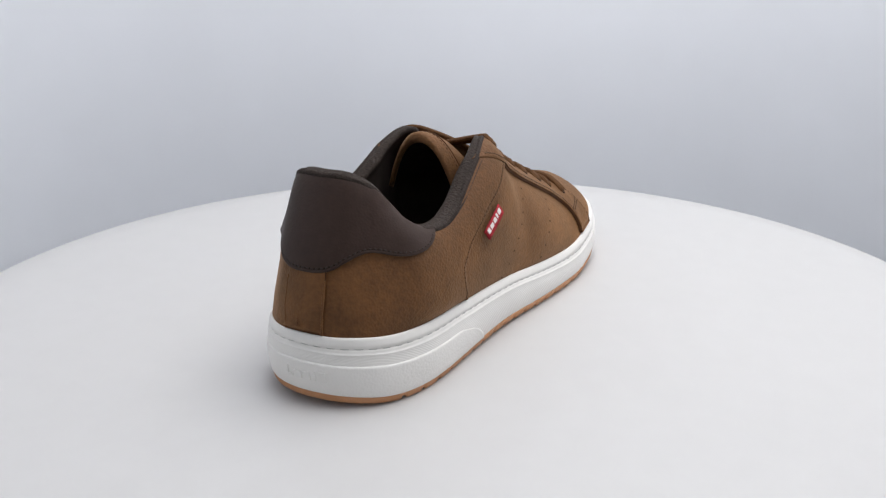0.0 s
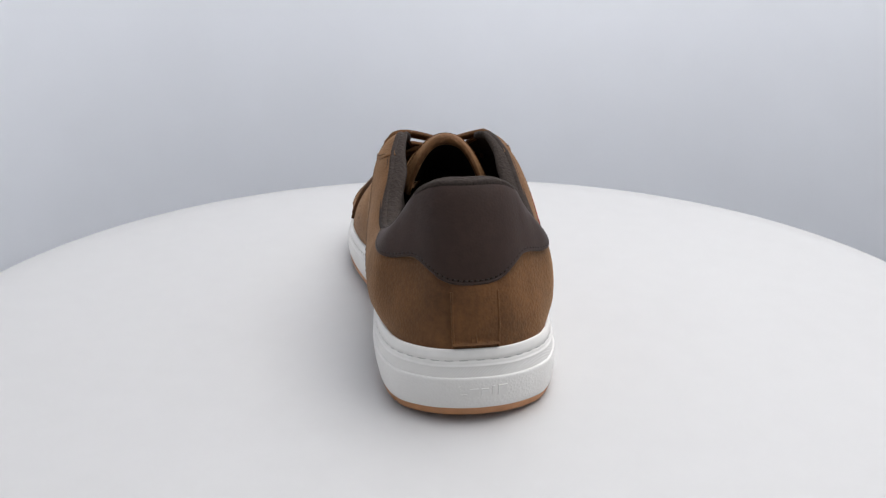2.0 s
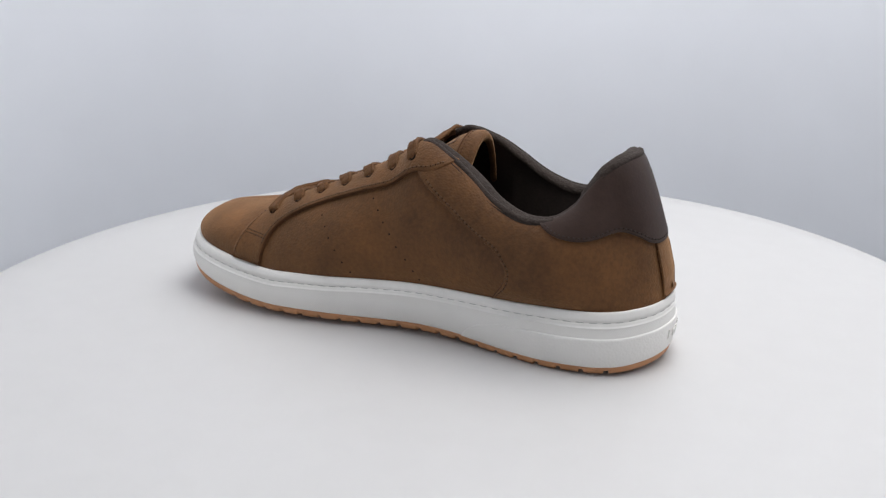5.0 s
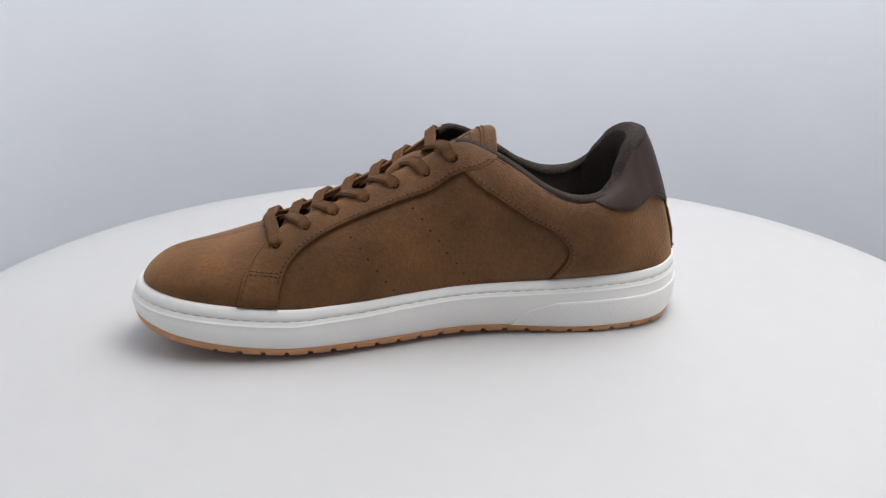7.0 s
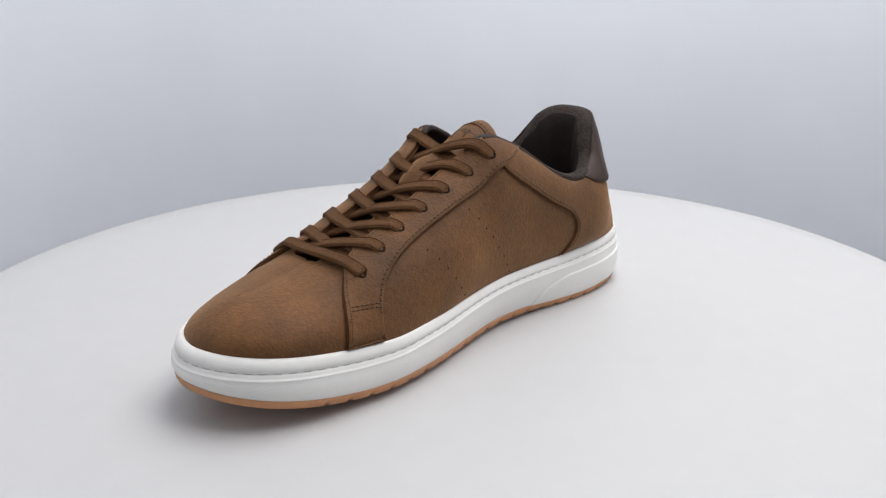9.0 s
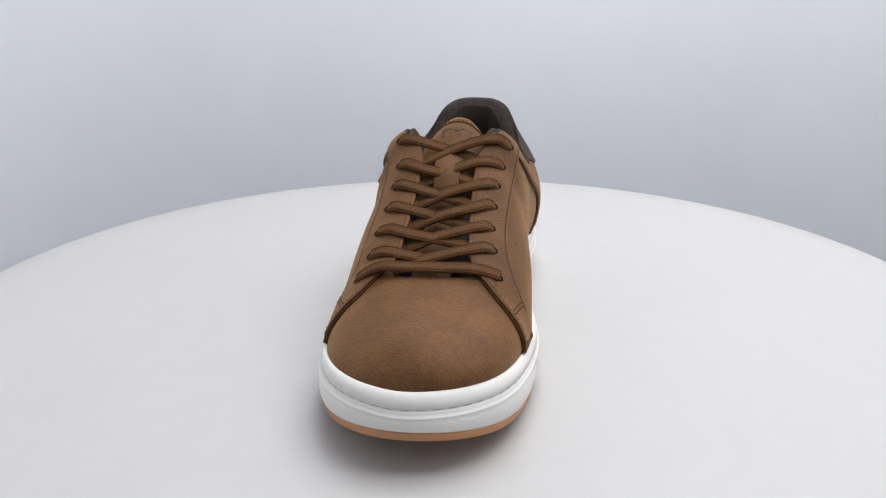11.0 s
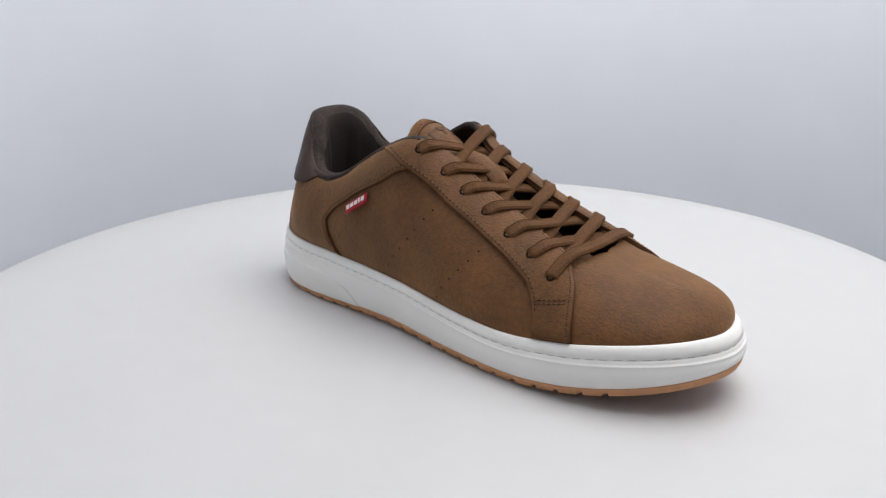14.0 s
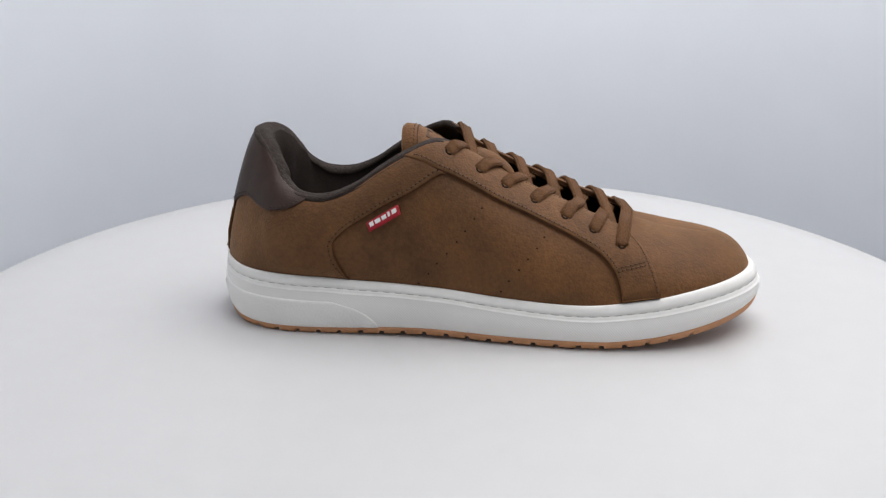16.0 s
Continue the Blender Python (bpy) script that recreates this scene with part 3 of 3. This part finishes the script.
    grid_into(bm, rows, wrap=True, cap=True)
    part("lace_keeper", bm, LEATHER, tongue, "small brown leather lace loop")

    # eyelets: seven on each side
    right = [(10.28, 0.808), (11.28, 0.772), (12.04, 0.772), (12.88, 0.754), (13.80, 0.706), (14.68, 0.670), (15.68, 0.580)]
    left = mirror([(10.16, 0.730), (11.08, 0.742), (12.00, 0.778), (12.84, 0.790), (13.76, 0.784), (14.64, 0.742), (15.64, 0.652)])
    spots = {}
    for key, lst in (("R", right), ("L", left)):
        for k, (a_, b_) in enumerate(lst):
            P, nn = shell_n(a_, b_)
            spots[key, k] = (P[0], nn[0])
            c, m_ = P[0] + nn[0] * 2.75, nn[0]
            tx = np.cross(m_, (0, 0, 1.0))
            tx /= np.linalg.norm(tx)
            ty = np.cross(m_, tx)
            # shallow disc on the surface; the hole's inner shade is put into its colour
            bm = bmesh.new()
            ringsz = []
            for r_, h_ in ((2.5, -.3), (2.35, .16), (2.0, .22), (1.6, .0), (.1, -.25)):
                ringsz.append([c + m_ * h_ + (tx * math.cos(g_) + ty * math.sin(g_)) * r_ for g_ in np.linspace(0, 2 * math.pi, 17)[:-1]])
            grid_into(bm, ringsz, wrap=True)
            part("eyelet", bm, HOLE, shoe, "dark punched eyelet")

    # laces
    def ribbon(name, pts, ups, width=7.4, thick=2.0):
        a_ = np.linspace(0, len(pts) - 1, 56)
        P, Q = catmull(pts, a_), catmull(ups, a_)
        rows = []
        for i in range(len(a_)):
            d = P[min(i + 1, 55)] - P[max(i - 1, 0)]
            d /= np.linalg.norm(d) + 1e-9
            sd = np.cross(d, Q[i])
            sd /= np.linalg.norm(sd) + 1e-9
            up_ = np.cross(sd, d)
            row = []
            w_ = width * (0.8 + 0.2 * min(1, i / 6, (55 - i) / 5))
            for k in range(112):
                g_ = 2 * math.pi * k / 112
                cx, cz = math.cos(g_), math.sin(g_)
                x_ = math.copysign(abs(cx) ** .7, cx) * w_ / 2
                z_ = math.copysign(abs(cz) ** .75, cz) * thick / 2
                rib = 1.05 * abs(math.cos(x_ / w_ * math.pi * 4)) ** .55 - .75
                row.append(P[i] + sd * x_ + up_ * (z_ + math.copysign(rib, cz) * min(1, abs(cz) * 2)))
            rows.append(row)
        bm_ = bmesh.new()
        grid_into(bm_, rows, wrap=True, cap=True)
        return part(name, bm_, LACE, shoe, "flat ribbed brown lace")

    def crossing(k, start, cover):
        other = "L" if start == "R" else "R"
        sa, va = (right if start == "R" else left)[k]
        sb, vb = (right if other == "R" else left)[k + 1]
        ahead = -1 if sa > 21 else 1
        A, na = shell_n([sa, sa + .06 * ahead, sa + .16 * ahead, sa + .27 * ahead], [va, va + .035, va + (1 - va) * .5, 1.0])
        B, nb = shell_n([sb, sb], [1.0, .86])
        sy = -1 if start == "R" else 1
        jit = 1.0 * math.sin(k * 2.3 + sy)
        hi = 1.5 if cover else -0.3
        toward = np.array([.15, -sy * 1.0, 0])
        edge_a = A[3] + na[3] * 2.8 + np.array([2.0 + jit, 0, .2])
        edge_b = B[0] + np.array([-3.0, sy * 2.5, -0.5])
        mid_ = (edge_a + edge_b) / 2
        mid_[2] = max(mid_[2], edge_a[2] * .5 + edge_b[2] * .5) + hi * .8
        pts = [A[0] - na[0] * 2.0 - toward * .6, A[0] + na[0] * 2.6 + toward * .8, A[1] + na[1] * 4.3 + toward * 2.4, A[2] + na[2] * 3.7 + np.array([.8, 0, 0]), edge_a + np.array([0, 0, hi * .2 - .6]),
               mid_, edge_b + np.array([0, 0, hi * .25]), B[1] - nb[1] * 3.5]
        u_ = np.array([.4, 0, 1.0])
        ups = [na[0] * .4 - toward, na[0] - toward * .7, na[1] - toward * .15, na[2], na[3] + u_ * .35, u_ + na[3] * .35, u_, nb[1] + u_ * .5]
        ribbon("lace", pts, ups)
    for k in range(6):
        crossing(k, "R", False)
        crossing(k, "L", True)
    p, n_ = spots["R", 6]
    q, m_ = spots["L", 6]
    u_ = np.array([.35, 0, 1.0])
    ya, yb = np.array([0, 1.0, 0]), np.array([0, -1.0, 0])
    top_ = (p + q) / 2
    top_ = np.array([top_[0] + 5.5, top_[1], 68.2])
    ribbon("lace", [p - n_ * 2.0 - ya * .6, p + n_ * 2.6 + ya, p + n_ * 4.7 + ya * 2.8 + np.array([0, 0, .3]), p * .84 + q * .16 + np.array([2.6, 0, 0]) + np.array([0, 0, 66.3 - (p * .84 + q * .16)[2]]), p * .62 + q * .38 + np.array([4.5, 0, 0]) + np.array([0, 0, 67.4 - (p * .62 + q * .38)[2]]), top_,
                    q * .62 + p * .38 + np.array([4.5, 0, 0]) + np.array([0, 0, 67.9 - (q * .62 + p * .38)[2]]), q * .84 + p * .16 + np.array([2.6, 0, 0]) + np.array([0, 0, 67.2 - (q * .84 + p * .16)[2]]), q + m_ * 4.7 + yb * 2.8 + np.array([0, 0, .3]), q + m_ * 2.6 + yb, q - m_ * 2.0 - yb * .6],
           [n_ * .4 - ya, n_ - ya * .7, n_ + u_ * .4, u_ + n_ * .3, u_, u_, u_, u_ + m_ * .3, m_ + u_ * .4, m_ - yb * .7, m_ * .4 - yb])

    # punched ventilation holes, drawn as surface discs with their inner shade in the colour, two slanting rows on each
    # side
    vents = ([(11.44, 0.508), (11.20, 0.418), (10.88, 0.328), (10.56, 0.256), (10.16, 0.184), (9.76, 0.130), (9.40, 0.076), (9.00, 0.016)], [(13.24, 0.478), (13.04, 0.382), (12.80, 0.292), (12.56, 0.208), (12.28, 0.124), (12.04, 0.046)],
             [(11.60, 0.538), (11.32, 0.436), (11.04, 0.346), (10.72, 0.268), (10.40, 0.190), (10.00, 0.124), (9.68, 0.070), (9.44, 0.028)], [(13.36, 0.508), (13.12, 0.400), (12.92, 0.304), (12.68, 0.208), (12.44, 0.118), (12.20, 0.046)])
    for f, pair in ((lambda c: c, vents[:2]), (mirror, vents[2:])):
        for row in pair:
            for pt in f(row):
                P, nn = shell_n(pt[0], pt[1])
                c, m_ = P[0], nn[0]
                tx = np.cross(m_, (0, 0, 1.0))
                tx /= np.linalg.norm(tx)
                ty = np.cross(m_, tx)
                bm = bmesh.new()
                grid_into(bm, [[c + m_ * h_ + (tx * math.cos(g_) + ty * math.sin(g_)) * r_ for g_ in np.linspace(0, 2 * math.pi, 9)[:-1]] for r_, h_ in ((.66, -.1), (.5, .1), (.05, .02))], wrap=True)
                part("vent_hole", bm, HOLE, upper)

    # red side tag, folded over the seam of the outer rear quarter
    corners = [(7.48, 0.436), (8.56, 0.490), (8.64, 0.424), (7.60, 0.364)]
    bm = bmesh.new()
    rows = []
    for u in np.linspace(0, 1, 9):
        row = []
        for w_ in np.linspace(0, 1, 5):
            s_ = (corners[0][0] * (1 - u) + corners[1][0] * u) * (1 - w_) + (corners[3][0] * (1 - u) + corners[2][0] * u) * w_
            v_ = (corners[0][1] * (1 - u) + corners[1][1] * u) * (1 - w_) + (corners[3][1] * (1 - u) + corners[2][1] * u) * w_
            P, nn = shell_n(s_, v_)
            row.append((P[0] + nn[0] * (2.1 + 1.1 * w_), nn[0]))
        rows.append([r[0] + r[1] * .5 for r in row] + [r[0] - r[1] * .5 for r in row[::-1]])
    grid_into(bm, rows, wrap=True, cap=True)
    tag = part("side_tag", bm, RED, shoe, "small red woven tag with white bars")
    bm = bmesh.new()
    for u0, u1, w0, w1 in ((.08, .2, .14, .6), (.25, .41, .2, .6), (.46, .6, .2, .6), (.65, .72, .14, .6), (.78, .92, .16, .6)):
        lo_, hi_ = [], []
        for u, w_ in ((u0, w0), (u1, w0), (u1, w1), (u0, w1)):
            s_ = (corners[0][0] * (1 - u) + corners[1][0] * u) * (1 - w_) + (corners[3][0] * (1 - u) + corners[2][0] * u) * w_
            v_ = (corners[0][1] * (1 - u) + corners[1][1] * u) * (1 - w_) + (corners[3][1] * (1 - u) + corners[2][1] * u) * w_
            P, nn = shell_n(s_, v_)
            b_ = P[0] + nn[0] * (2.6 + 1.1 * w_)
            lo_.append(b_ - nn[0] * .1)
            hi_.append(b_ + nn[0] * .22)
        grid_into(bm, [lo_, hi_], wrap=True, cap=True)
    part("tag_bars", bm, TAG_WHITE, tag, "white woven bars", smooth=False)
    return tagged(shoe, "brown nubuck low-top sneaker with white sole on the turntable", "shoe")


build_tent()
turntable = build_table()
sneaker = build_shoe()


def motions():
    spin = [(0.5 * k, 60.18 + 18.306 * 0.5 * k) for k in range(33)]
    walk(turntable, [(t, pose(0, 0, 0, 0, 0, a)) for t, a in spin])
    walk(sneaker, [(t, pose(0, 0, 0.0003, 0, 0, a) @ pose(0, 0.00425, 0)) for t, a in spin])


motions()
